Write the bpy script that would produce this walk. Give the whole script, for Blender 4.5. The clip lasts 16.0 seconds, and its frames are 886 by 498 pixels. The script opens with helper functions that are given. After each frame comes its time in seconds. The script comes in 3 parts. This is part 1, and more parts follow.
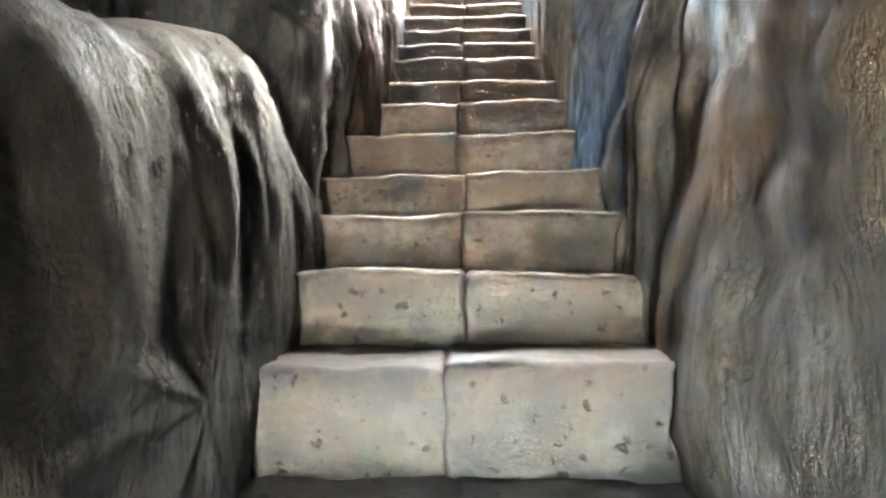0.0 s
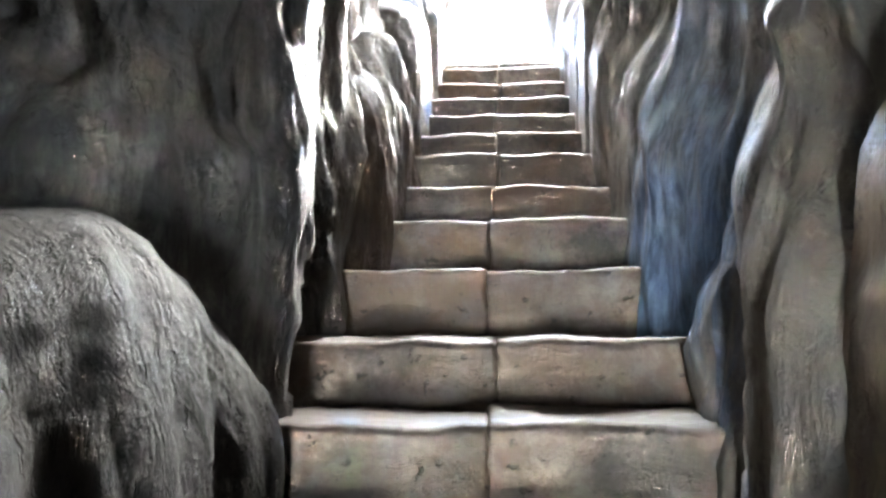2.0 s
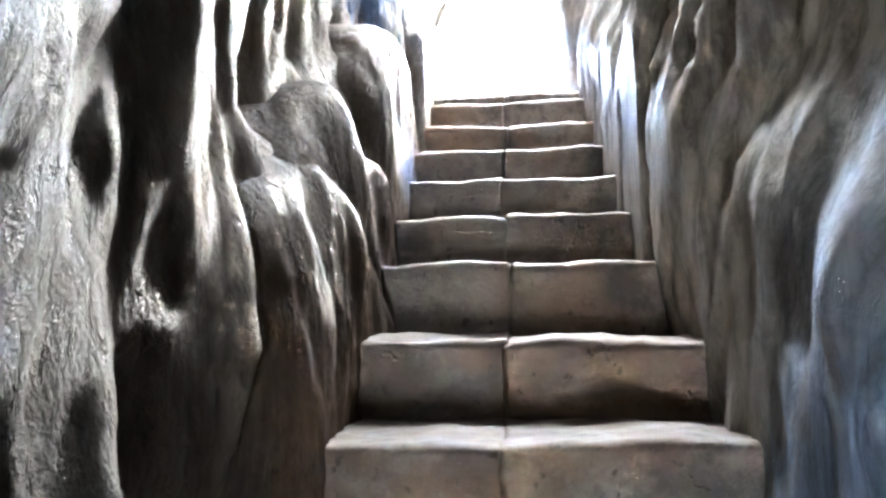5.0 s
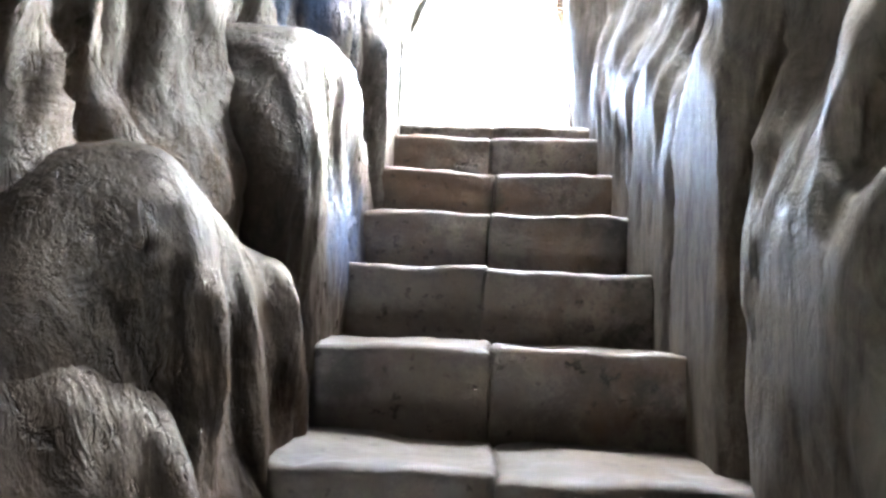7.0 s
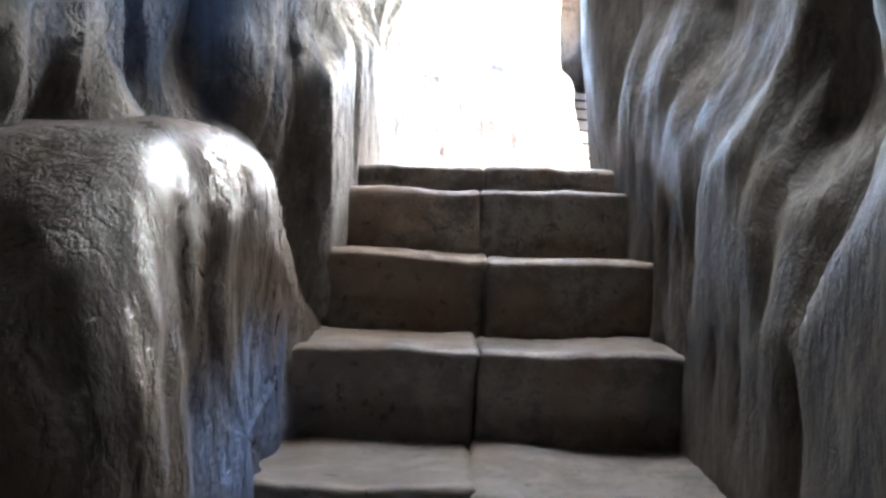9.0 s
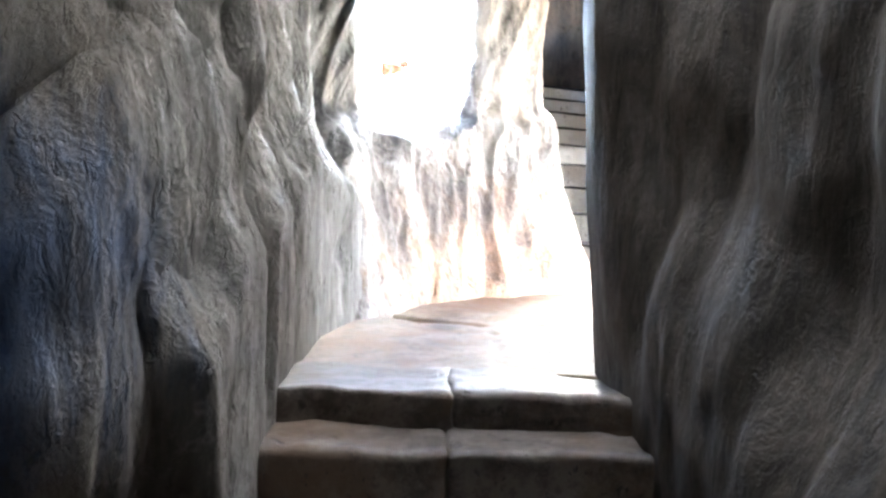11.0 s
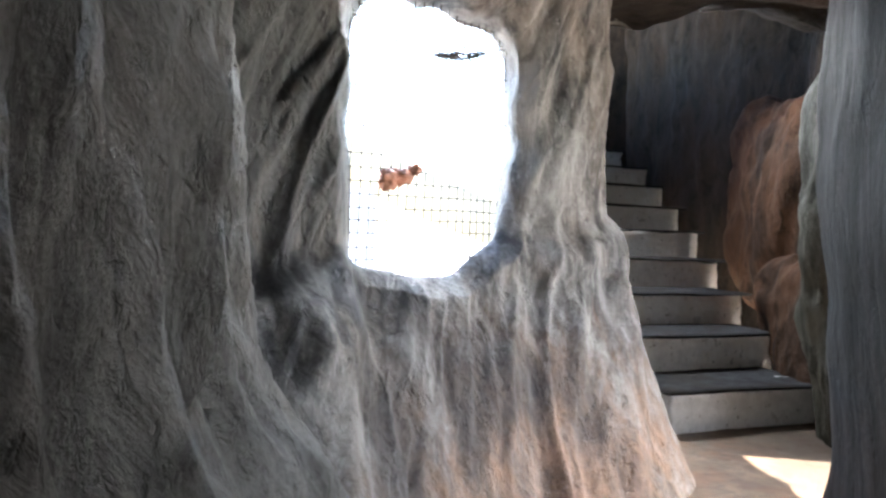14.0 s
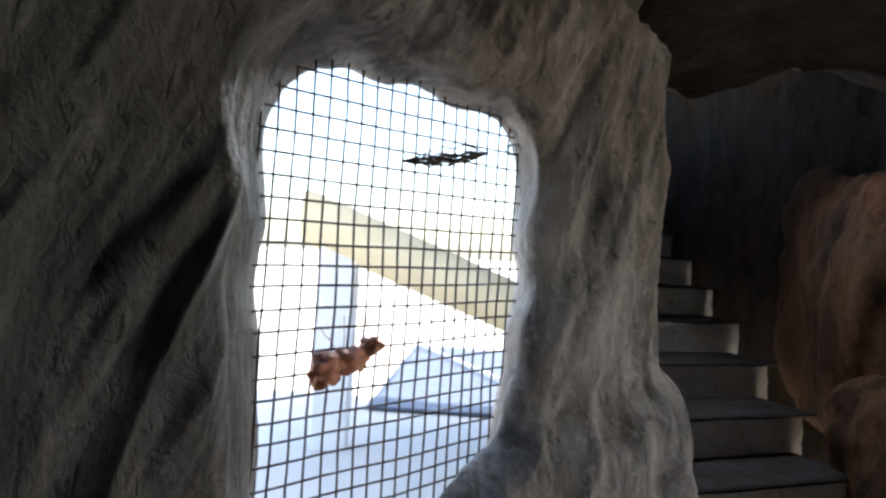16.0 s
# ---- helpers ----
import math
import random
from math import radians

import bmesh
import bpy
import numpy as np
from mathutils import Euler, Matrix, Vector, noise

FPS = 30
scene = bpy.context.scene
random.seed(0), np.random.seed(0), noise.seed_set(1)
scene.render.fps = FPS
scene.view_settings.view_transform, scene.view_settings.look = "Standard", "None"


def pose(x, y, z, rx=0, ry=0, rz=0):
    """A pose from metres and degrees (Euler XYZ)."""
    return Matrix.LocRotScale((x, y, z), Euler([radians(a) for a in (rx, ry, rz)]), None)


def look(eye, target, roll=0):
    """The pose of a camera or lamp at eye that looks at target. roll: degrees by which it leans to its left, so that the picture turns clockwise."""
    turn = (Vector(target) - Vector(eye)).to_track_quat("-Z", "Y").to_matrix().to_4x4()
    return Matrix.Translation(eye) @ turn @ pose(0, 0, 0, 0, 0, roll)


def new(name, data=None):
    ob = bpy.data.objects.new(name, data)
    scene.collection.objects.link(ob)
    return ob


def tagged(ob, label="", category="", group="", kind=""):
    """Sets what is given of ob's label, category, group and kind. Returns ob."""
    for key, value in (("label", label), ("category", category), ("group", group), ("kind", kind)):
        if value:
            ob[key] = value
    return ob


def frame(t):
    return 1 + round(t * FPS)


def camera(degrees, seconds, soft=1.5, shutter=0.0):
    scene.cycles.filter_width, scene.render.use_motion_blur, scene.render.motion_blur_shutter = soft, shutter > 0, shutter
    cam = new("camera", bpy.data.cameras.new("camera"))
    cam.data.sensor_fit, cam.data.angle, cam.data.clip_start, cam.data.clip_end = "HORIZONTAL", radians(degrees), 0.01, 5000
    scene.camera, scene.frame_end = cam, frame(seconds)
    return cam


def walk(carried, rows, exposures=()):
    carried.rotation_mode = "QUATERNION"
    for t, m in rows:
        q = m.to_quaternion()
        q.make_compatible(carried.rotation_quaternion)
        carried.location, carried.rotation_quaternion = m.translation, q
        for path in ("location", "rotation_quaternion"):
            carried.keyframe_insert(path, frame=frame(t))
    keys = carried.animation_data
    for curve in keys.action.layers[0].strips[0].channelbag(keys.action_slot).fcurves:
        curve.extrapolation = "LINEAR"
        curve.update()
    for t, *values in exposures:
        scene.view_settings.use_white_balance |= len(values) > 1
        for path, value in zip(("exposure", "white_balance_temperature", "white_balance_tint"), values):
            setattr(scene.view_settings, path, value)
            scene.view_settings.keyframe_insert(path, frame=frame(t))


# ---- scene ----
cam = camera(63.0, 16.0, 2.6)
PATH = [
    (0, (0.306, 0.492, 1.45), (0.23, 2.49, 1.51), -0.4),
    (0.5, (0.336, 0.638, 1.576), (0.136, 2.626, 1.662), -0.9),
    (1, (0.348, 0.813, 1.643), (0.125, 2.795, 1.782), 0.6),
    (1.5, (0.338, 0.954, 1.741), (0.18, 2.942, 1.892), 1.1),
    (2, (0.317, 1.13, 1.824), (0.143, 3.111, 2.033), 0.4),
    (2.5, (0.291, 1.324, 1.949), (0.059, 3.301, 2.134), 0.2),
    (3, (0.23, 1.539, 2.071), (0.072, 3.526, 2.225), 0.1),
    (3.5, (0.275, 1.694, 2.151), (0.261, 3.683, 2.357), 0.0),
    (4, (0.287, 1.873, 2.26), (0.165, 3.861, 2.439), 0.9),
    (4.2, (0.296, 1.945, 2.292), (0.157, 3.929, 2.51), 0.4),
    (6.3, (0.251, 2.84, 2.701), (-0.003, 4.817, 2.867), -0.1),
    (6.5, (0.248, 2.932, 2.753), (0.022, 4.917, 2.848), 1.7),
    (7, (0.242, 3.164, 2.86), (0.136, 5.151, 3.063), 2.5),
    (7.5, (0.254, 3.329, 3.008), (0.068, 5.309, 3.226), 0.5),
    (8, (0.239, 3.518, 3.109), (0.031, 5.498, 3.302), 2.7),
    (8.5, (0.253, 3.733, 3.259), (0.202, 5.732, 3.294), 4.5),
    (9, (0.239, 3.897, 3.421), (0.162, 5.895, 3.435), 2.2),
    (9.5, (0.252, 4.073, 3.58), (0.021, 6.06, 3.588), 3.2),
    (10, (0.266, 4.258, 3.827), (0.173, 6.256, 3.805), 3.4),
    (12.3, (0.135, 4.99, 4.294), (0.177, 6.977, 4.074), 2.4),
    (12.5, (0.129, 5.072, 4.325), (0.098, 7.065, 4.161), 3.2),
    (13, (0.092, 5.278, 4.368), (0.117, 7.272, 4.209), 3.3),
    (13.5, (0.083, 5.536, 4.477), (0.082, 7.535, 4.41), 4.8),
    (14, (0.084, 5.813, 4.591), (0.117, 7.812, 4.543), 2.5),
    (14.5, (0.097, 6.021, 4.691), (0.117, 8.005, 4.436), 1.5),
    (15, (0.087, 6.278, 4.817), (0.216, 8.273, 4.776), 5.6),
    (15.2, (0.11, 6.318, 4.84), (0.14, 8.318, 4.837), 5.6),
    (15.5, (0.157, 6.402, 4.935), (0.132, 8.401, 4.968), 2.6),
    (16, (0.132, 6.701, 4.977), (0.159, 8.701, 4.994), 3.5),
]
walk(cam, [(t, look(eye, target, roll)) for t, eye, target, roll in PATH],
     [(t, stops, kelvin, 10) for t, stops, kelvin in (
         (0, 10.2, 7600), (1.5, 10.5, 6900), (4, 10.3, 6600), (7.5, 9.4, 6700), (8.5, 8.65, 6700), (9, 7.9, 6700), (10, 7.1, 6600),
         (12.5, 5.6, 6600), (13.5, 4.75, 6400), (14.5, 4.0, 6300), (15, 3.55, 6300), (15.5, 2.85, 6400), (16, 2.6, 6500))])

# ---- light ----
world = bpy.data.worlds.new("sky")
scene.world = world
world.use_nodes = True
sky = world.node_tree.nodes.new("ShaderNodeTexSky")
sky.sky_type, sky.sun_disc = "NISHITA", False
sky.dust_density, sky.ozone_density = 2.0, 0.8
sky.sun_elevation, sky.sun_rotation = radians(51), radians(99)
world.node_tree.nodes["Background"].inputs[1].default_value = 0.15
world.node_tree.links.new(sky.outputs[0], world.node_tree.nodes["Background"].inputs[0])

sun = new("sun", bpy.data.lights.new("sun", "SUN"))
sun.data.energy, sun.data.angle, sun.data.color = 3.5, radians(0.5), (1.0, 0.93, 0.82)
sun.matrix_world = look((1.5 + 5.0, 8.2 - 0.8, 3.7 + 6.2), (1.5, 8.2, 3.7))


def area(name, eye, target, w, h, energy, color):
    lamp = new(name, bpy.data.lights.new(name, "AREA"))
    lamp.data.shape, lamp.data.size, lamp.data.size_y = "RECTANGLE", w, h
    lamp.data.energy, lamp.data.color = energy, color
    lamp.matrix_world = look(eye, target)
    return lamp


# added lamp over an unseen roof slot, to brighten the stairs and left wall
area("roof_fill", (0.62, 6.30, 5.72), (0.05, 4.6, 3.4), 0.4, 0.8, 1.0, (0.95, 0.98, 1.0))
# daylight in the doorway of the landing, in the lower entrance, and above the window outside
area("doorway_skylight", (2.75, 8.05, 4.75), (0.3, 7.6, 4.3), 1.3, 1.9, 0.68, (0.88, 0.95, 1.0))
area("entrance_skylight", (0.25, -1.33, 0.95), (0.3, 1.0, 1.1), 0.14, 1.3, 0.055, (0.74, 0.87, 1.0))
area("window_skylight", (0.95, 10.3, 6.5), (0.0, 6.0, 4.0), 0.9, 1.3, 36, (0.97, 0.99, 1.0))

# ---- materials ----
def nodes_of(name, rough=0.5):
    m = bpy.data.materials.new(name)
    m.use_nodes = True
    t = m.node_tree
    b = t.nodes["Principled BSDF"]
    b.inputs["Roughness"].default_value = rough
    return m, t, b


def coord(t, scale=(1, 1, 1), shift=(0, 0, 0)):
    c = t.nodes.new("ShaderNodeTexCoord")
    m = t.nodes.new("ShaderNodeMapping")
    m.inputs["Scale"].default_value = scale
    m.inputs["Location"].default_value = shift
    t.links.new(c.outputs["Object"], m.inputs["Vector"])
    return m.outputs[0]


def noise_tex(t, vec, scale, detail=6, rough=0.6, distort=0.0):
    n = t.nodes.new("ShaderNodeTexNoise")
    n.inputs["Scale"].default_value, n.inputs["Detail"].default_value = scale, detail
    n.inputs["Roughness"].default_value, n.inputs["Distortion"].default_value = rough, distort
    t.links.new(vec, n.inputs["Vector"])
    return n.outputs[0]


def ramp(t, val, a, b, lo=0.0, hi=1.0):
    n = t.nodes.new("ShaderNodeMapRange")
    n.interpolation_type = "SMOOTHSTEP"
    for key, v in zip((1, 2, 3, 4), (a, b, lo, hi)):
        n.inputs[key].default_value = v
    t.links.new(val, n.inputs[0])
    return n.outputs[0]


def mix(t, fac, a, b):
    n = t.nodes.new("ShaderNodeMix")
    n.data_type = "RGBA"
    for sock, v in ((n.inputs[0], fac), (n.inputs[6], a), (n.inputs[7], b)):
        if isinstance(v, (int, float)):
            sock.default_value = v
        elif isinstance(v, tuple):
            sock.default_value = (*v, 1)
        else:
            t.links.new(v, sock)
    return n.outputs[2]


def math_node(t, op, a, b):
    n = t.nodes.new("ShaderNodeMath")
    n.operation = op
    for sock, v in zip(n.inputs, (a, b)):
        if isinstance(v, (int, float)):
            sock.default_value = v
        else:
            t.links.new(v, sock)
    return n.outputs[0]


def bump(t, b, heights):
    last = None
    for h, strength, dist in heights:
        n = t.nodes.new("ShaderNodeBump")
        n.inputs["Strength"].default_value, n.inputs["Distance"].default_value = strength, dist
        t.links.new(h, n.inputs["Height"])
        if last:
            t.links.new(last, n.inputs["Normal"])
        last = n.outputs[0]
    t.links.new(last, b.inputs["Normal"])


def patch(t, centre, size, edge_noise):
    """A soft patch of colour round a centre, with an uneven edge."""
    c = t.nodes.new("ShaderNodeTexCoord")
    m = t.nodes.new("ShaderNodeMapping")
    m.vector_type = "TEXTURE"
    m.inputs["Location"].default_value, m.inputs["Scale"].default_value = centre, size
    t.links.new(c.outputs["Object"], m.inputs["Vector"])
    d = t.nodes.new("ShaderNodeVectorMath")
    d.operation = "LENGTH"
    t.links.new(m.outputs[0], d.inputs[0])
    s = math_node(t, "ADD", d.outputs["Value"], math_node(t, "MULTIPLY", math_node(t, "SUBTRACT", edge_noise, 0.5), 1.6))
    return ramp(t, s, 1.1, 0.25)


def rock_material(name, light, dark, brown, stains_and_shade=(), gloss=0.34, brown_amount=0.5, sheen=0.5, relief=1.0):
    m, t, b = nodes_of(name)
    b.inputs["Specular IOR Level"].default_value = sheen
    big = noise_tex(t, coord(t, (1, 1, 0.6)), 1.9, 6, 0.62, 0.3)
    streak = noise_tex(t, coord(t, (7.5, 7.5, 1.6)), 1.0, 8, 0.68, 0.5)
    mid = noise_tex(t, coord(t, (1, 1, 0.7), (3, 1, 7)), 8, 8, 0.7, 0.5)
    fine = noise_tex(t, coord(t), 32, 8, 0.7)
    pits = noise_tex(t, coord(t, (1, 1, 0.45)), 30, 5, 0.65, 0.6)
    vein = noise_tex(t, coord(t, (15, 15, 3.4), (1, 5, 2)), 1.0, 6, 0.7, 1.2)
    col = mix(t, ramp(t, streak, 0.34, 0.66), dark, light)
    col = mix(t, math_node(t, "MULTIPLY", ramp(t, big, 0.42, 0.62), brown_amount), col, brown)
    col = mix(t, math_node(t, "MULTIPLY", ramp(t, mid, 0.52, 0.68), 0.7), col, tuple(0.5 * c for c in dark))
    col = mix(t, math_node(t, "MULTIPLY", ramp(t, fine, 0.52, 0.70), 0.40), col, tuple(min(1, 1.35 * c) for c in light))
    col = mix(t, math_node(t, "MULTIPLY", ramp(t, pits, 0.60, 0.70), 0.55), col, tuple(0.3 * c for c in dark))
    col = mix(t, math_node(t, "MULTIPLY", ramp(t, vein, 0.56, 0.72), 0.22), col, tuple(min(1, 1.5 * c) for c in light))
    col = mix(t, math_node(t, "MULTIPLY", ramp(t, vein, 0.44, 0.30), 0.28), col, tuple(0.45 * c for c in dark))
    for centre, size, tint, amount in stains_and_shade:
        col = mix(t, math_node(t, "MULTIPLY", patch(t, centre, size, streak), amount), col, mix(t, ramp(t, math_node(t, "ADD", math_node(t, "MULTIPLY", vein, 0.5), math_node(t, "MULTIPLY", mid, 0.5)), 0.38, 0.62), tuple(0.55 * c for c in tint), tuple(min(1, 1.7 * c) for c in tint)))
    t.links.new(col, b.inputs["Base Color"])
    t.links.new(ramp(t, mid, 0.3, 0.75, gloss, gloss + 0.3), b.inputs["Roughness"])
    hollow = ramp(t, pits, 0.56, 0.70, 1.0, 0.0)
    bump(t, b, ((streak, 0.4, 0.03), (vein, 0.22, 0.012), (mid, 0.7 * relief, 0.03), (fine, 0.5 * relief, 0.012), (hollow, 0.7 * relief, 0.008)))
    return m


BLUE = (0.13, 0.22, 0.43)
# near black, for soot on the window wall and for painted shade
SOOT_AND_SHADE = (0.035, 0.034, 0.034)
M_LEFT = rock_material("left_rock", (0.38, 0.365, 0.345), (0.13, 0.125, 0.118), (0.22, 0.17, 0.13),
                       (((-0.22, 5.05, 3.0), (0.4, 0.35, 0.42), BLUE, 0.85),
                        ((-0.3, 5.2, 4.0), (0.4, 0.6, 0.35), BLUE, 0.7),
                        # dark patches paint shade into the lower wall, niche side and backlit landing end
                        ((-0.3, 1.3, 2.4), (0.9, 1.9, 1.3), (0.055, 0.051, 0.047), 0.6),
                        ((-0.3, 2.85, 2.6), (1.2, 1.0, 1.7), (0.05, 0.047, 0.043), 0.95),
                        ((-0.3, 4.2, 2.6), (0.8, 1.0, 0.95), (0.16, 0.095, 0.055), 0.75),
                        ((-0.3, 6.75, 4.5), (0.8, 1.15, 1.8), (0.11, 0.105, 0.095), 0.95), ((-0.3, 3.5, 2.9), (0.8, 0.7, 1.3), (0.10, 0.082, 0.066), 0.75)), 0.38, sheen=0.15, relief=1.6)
# near black against the rock around it, to stay dark under the entrance lamp
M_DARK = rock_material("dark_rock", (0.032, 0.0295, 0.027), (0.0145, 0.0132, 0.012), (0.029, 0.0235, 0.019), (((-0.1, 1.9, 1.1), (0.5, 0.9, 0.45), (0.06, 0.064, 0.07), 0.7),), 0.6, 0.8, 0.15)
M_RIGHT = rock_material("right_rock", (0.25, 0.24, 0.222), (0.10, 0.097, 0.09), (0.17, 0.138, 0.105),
                        # this grey and the last one lift the wall where little light reaches
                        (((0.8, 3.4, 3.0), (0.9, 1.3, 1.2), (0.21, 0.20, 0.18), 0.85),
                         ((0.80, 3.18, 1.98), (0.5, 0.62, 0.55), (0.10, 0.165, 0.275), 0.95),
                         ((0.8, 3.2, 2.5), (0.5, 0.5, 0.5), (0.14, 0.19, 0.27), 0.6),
                         # near black by the landing: shade of the backlit end put into colour
                         ((0.8, 6.9, 4.3), (1.2, 0.9, 2.2), SOOT_AND_SHADE, 0.9), ((0.8, 5.85, 4.0), (1.0, 1.4, 1.6), (0.06, 0.05, 0.041), 0.85), ((0.8, 4.8, 3.1), (0.9, 1.0, 1.1), (0.10, 0.085, 0.068), 0.75),
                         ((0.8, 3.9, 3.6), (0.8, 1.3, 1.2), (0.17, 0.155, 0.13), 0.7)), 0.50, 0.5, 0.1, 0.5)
M_WINDOW = rock_material("window_wall_rock", (0.38, 0.36, 0.335), (0.042, 0.042, 0.043), (0.24, 0.175, 0.125),
                         # orange foot: warm bounce off the sunlit floor, put into the colour
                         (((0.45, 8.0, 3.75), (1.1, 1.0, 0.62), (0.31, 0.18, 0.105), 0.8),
                          # dark left side of the wall: shade painted in
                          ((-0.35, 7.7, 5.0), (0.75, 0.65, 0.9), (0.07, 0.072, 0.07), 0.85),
                          # ledge lines here and on the pillar: soot together with painted ledge shade
                          ((-0.2, 7.65, 4.44), (0.45, 0.45, 0.13), SOOT_AND_SHADE, 0.95),
                          ((0.30, 7.95, 4.15), (0.35, 0.4, 0.22), SOOT_AND_SHADE, 0.7),
                          ((0.02, 7.6, 4.10), (0.16, 0.2, 0.5), SOOT_AND_SHADE, 0.75), ((0.62, 8.2, 4.12), (0.10, 0.14, 0.45), SOOT_AND_SHADE, 0.6),
                          ((0.85, 8.75, 4.55), (0.25, 0.25, 0.09), SOOT_AND_SHADE, 0.8), ((0.22, 7.85, 3.95), (0.08, 0.10, 0.35), SOOT_AND_SHADE, 0.7),
                          ((0.45, 8.1, 4.2), (0.07, 0.10, 0.30), SOOT_AND_SHADE, 0.65), ((-0.32, 7.45, 4.0), (0.15, 0.2, 0.4), SOOT_AND_SHADE, 0.7)), 0.42, relief=1.4)
# ochre rock darkened to near black; the colour carries the flight's shade
M_FAR = rock_material("shaded_ochre_rock", (0.036, 0.027, 0.02), (0.014, 0.012, 0.011), (0.038, 0.022, 0.014), (), 0.75, 0.5, 0.15)
M_LUMP = rock_material("orange_rock", (0.085, 0.046, 0.028), (0.022, 0.015, 0.012), (0.105, 0.046, 0.022), (), 0.7, 0.5, 0.2)
M_RUST = rock_material("rust_rock", (0.075, 0.056, 0.041), (0.023, 0.0165, 0.0125), (0.062, 0.036, 0.021),
                       (((-0.2, 4.95, 2.75), (0.4, 0.3, 0.42), BLUE, 0.6),), 0.48, 0.7, 0.14)
M_UMBER = rock_material("umber_rock", (0.095, 0.073, 0.056), (0.025, 0.018, 0.0135), (0.07, 0.041, 0.024),
                        (((-0.12, 5.2, 3.1), (0.4, 0.42, 0.22), BLUE, 0.6), ((-0.12, 5.45, 3.3), (0.3, 0.10, 0.4), (0.20, 0.17, 0.14), 0.6),), 0.24, 0.7)
M_BROWN = rock_material("brown_rock", (0.22, 0.175, 0.13), (0.085, 0.066, 0.05), (0.18, 0.115, 0.07), (((0.8, 1.5, 1.2), (0.6, 0.7, 0.6), (0.20, 0.215, 0.23), 0.7),), 0.5, 0.5, 0.15, 0.7)
M_MOSS = rock_material("mossy_rock", (0.10, 0.105, 0.09), (0.032, 0.034, 0.028), (0.075, 0.064, 0.048), (), 0.6, 0.5, 0.2)
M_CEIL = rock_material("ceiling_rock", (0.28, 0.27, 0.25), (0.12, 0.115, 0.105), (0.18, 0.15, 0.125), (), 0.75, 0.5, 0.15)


def stone_material(name, light, dark, brown, gloss=0.5, stains_and_shade=(), washes=()):
    m, t, b = nodes_of(name)
    info = t.nodes.new("ShaderNodeObjectInfo")
    c = t.nodes.new("ShaderNodeTexCoord")
    add = t.nodes.new("ShaderNodeVectorMath")
    add.operation = "MULTIPLY_ADD"
    t.links.new(info.outputs["Random"], add.inputs[0])
    add.inputs[1].default_value = (7, 3, 5)
    t.links.new(c.outputs["Object"], add.inputs[2])
    v = add.outputs[0]
    big = noise_tex(t, v, 2.6, 7, 0.65, 0.1)
    mid = noise_tex(t, v, 9, 9, 0.75, 0.1)
    fine = noise_tex(t, v, 60, 6, 0.7)
    chip = noise_tex(t, v, 30, 4, 0.6)
    col = mix(t, ramp(t, mid, 0.38, 0.62), dark, light)
    col = mix(t, math_node(t, "MULTIPLY", ramp(t, big, 0.44, 0.6), 0.75), col, brown)
    col = mix(t, math_node(t, "MULTIPLY", ramp(t, mid, 0.56, 0.68), 0.6), col, tuple(0.5 * x for x in dark))
    for centre, size, tint in washes:
        col = mix(t, math_node(t, "MULTIPLY", patch(t, centre, size, mid), 0.55), col, tint)
    for centre, size in stains_and_shade:
        col = mix(t, math_node(t, "MULTIPLY", patch(t, centre, size, mid), 0.8), col, tuple(0.4 * x for x in dark))
    col = mix(t, math_node(t, "MULTIPLY", ramp(t, chip, 0.60, 0.68), 0.75), col, tuple(0.35 * x for x in dark))
    col = mix(t, math_node(t, "MULTIPLY", ramp(t, fine, 0.58, 0.72), 0.35), col, tuple(min(1, 1.3 * x) for x in light))
    t.links.new(col, b.inputs["Base Color"])
    t.links.new(ramp(t, big, 0.3, 0.7, gloss, gloss + 0.25), b.inputs["Roughness"])
    bump(t, b, ((mid, 0.55, 0.014), (ramp(t, chip, 0.60, 0.72, 1.0, 0.0), 0.6, 0.006), (fine, 0.5, 0.004)))
    return m


M_STEP = stone_material("step_stone", (0.165, 0.142, 0.121), (0.046, 0.037, 0.030), (0.118, 0.075, 0.046), 0.30,
                        (((0.62, 4.74, 2.73), (0.07, 0.1, 0.08)), ((0.60, 4.40, 2.52), (0.10, 0.1, 0.09)), ((0.60, 2.62, 1.53), (0.14, 0.1, 0.13)),
                         ((0.62, 3.68, 2.10), (0.12, 0.1, 0.10)), ((0.66, 5.46, 3.12), (0.10, 0.1, 0.14)), ((0.66, 5.12, 2.92), (0.12, 0.1, 0.12)),
                         ((0.03, 4.05, 2.32), (0.10, 0.1, 0.09)), ((-0.05, 4.75, 2.72), (0.10, 0.1, 0.08)), ((0.28, 5.76, 3.32), (0.05, 0.1, 0.10)),
                         ((0.05, 3.0, 1.75), (0.16, 0.1, 0.09))),
                        # the two bluish washes put cool entrance light into the lowest risers' colour
                        (((0.35, 1.80, 1.12), (0.85, 0.36, 0.3), (0.125, 0.145, 0.17)), ((0.3, 2.25, 1.36), (0.55, 0.15, 0.12), (0.135, 0.155, 0.18)),
                         ((0.3, 3.0, 1.75), (1.0, 0.9, 0.5), (0.12, 0.084, 0.058)), ((0.05, 4.75, 2.75), (0.5, 1.3, 0.9), (0.12, 0.108, 0.097))))
M_FLOOR = stone_material("landing_clay", (0.18, 0.128, 0.088), (0.095, 0.065, 0.044), (0.17, 0.092, 0.05), 0.45,
                         (((1.85, 8.75, 3.7), (0.75, 0.95, 0.3)), ((0.25, 7.05, 3.7), (0.08, 0.08, 0.1))))
M_RISER = stone_material("pale_riser", (0.74, 0.76, 0.78), (0.58, 0.60, 0.62), (0.60, 0.58, 0.55), 0.6)
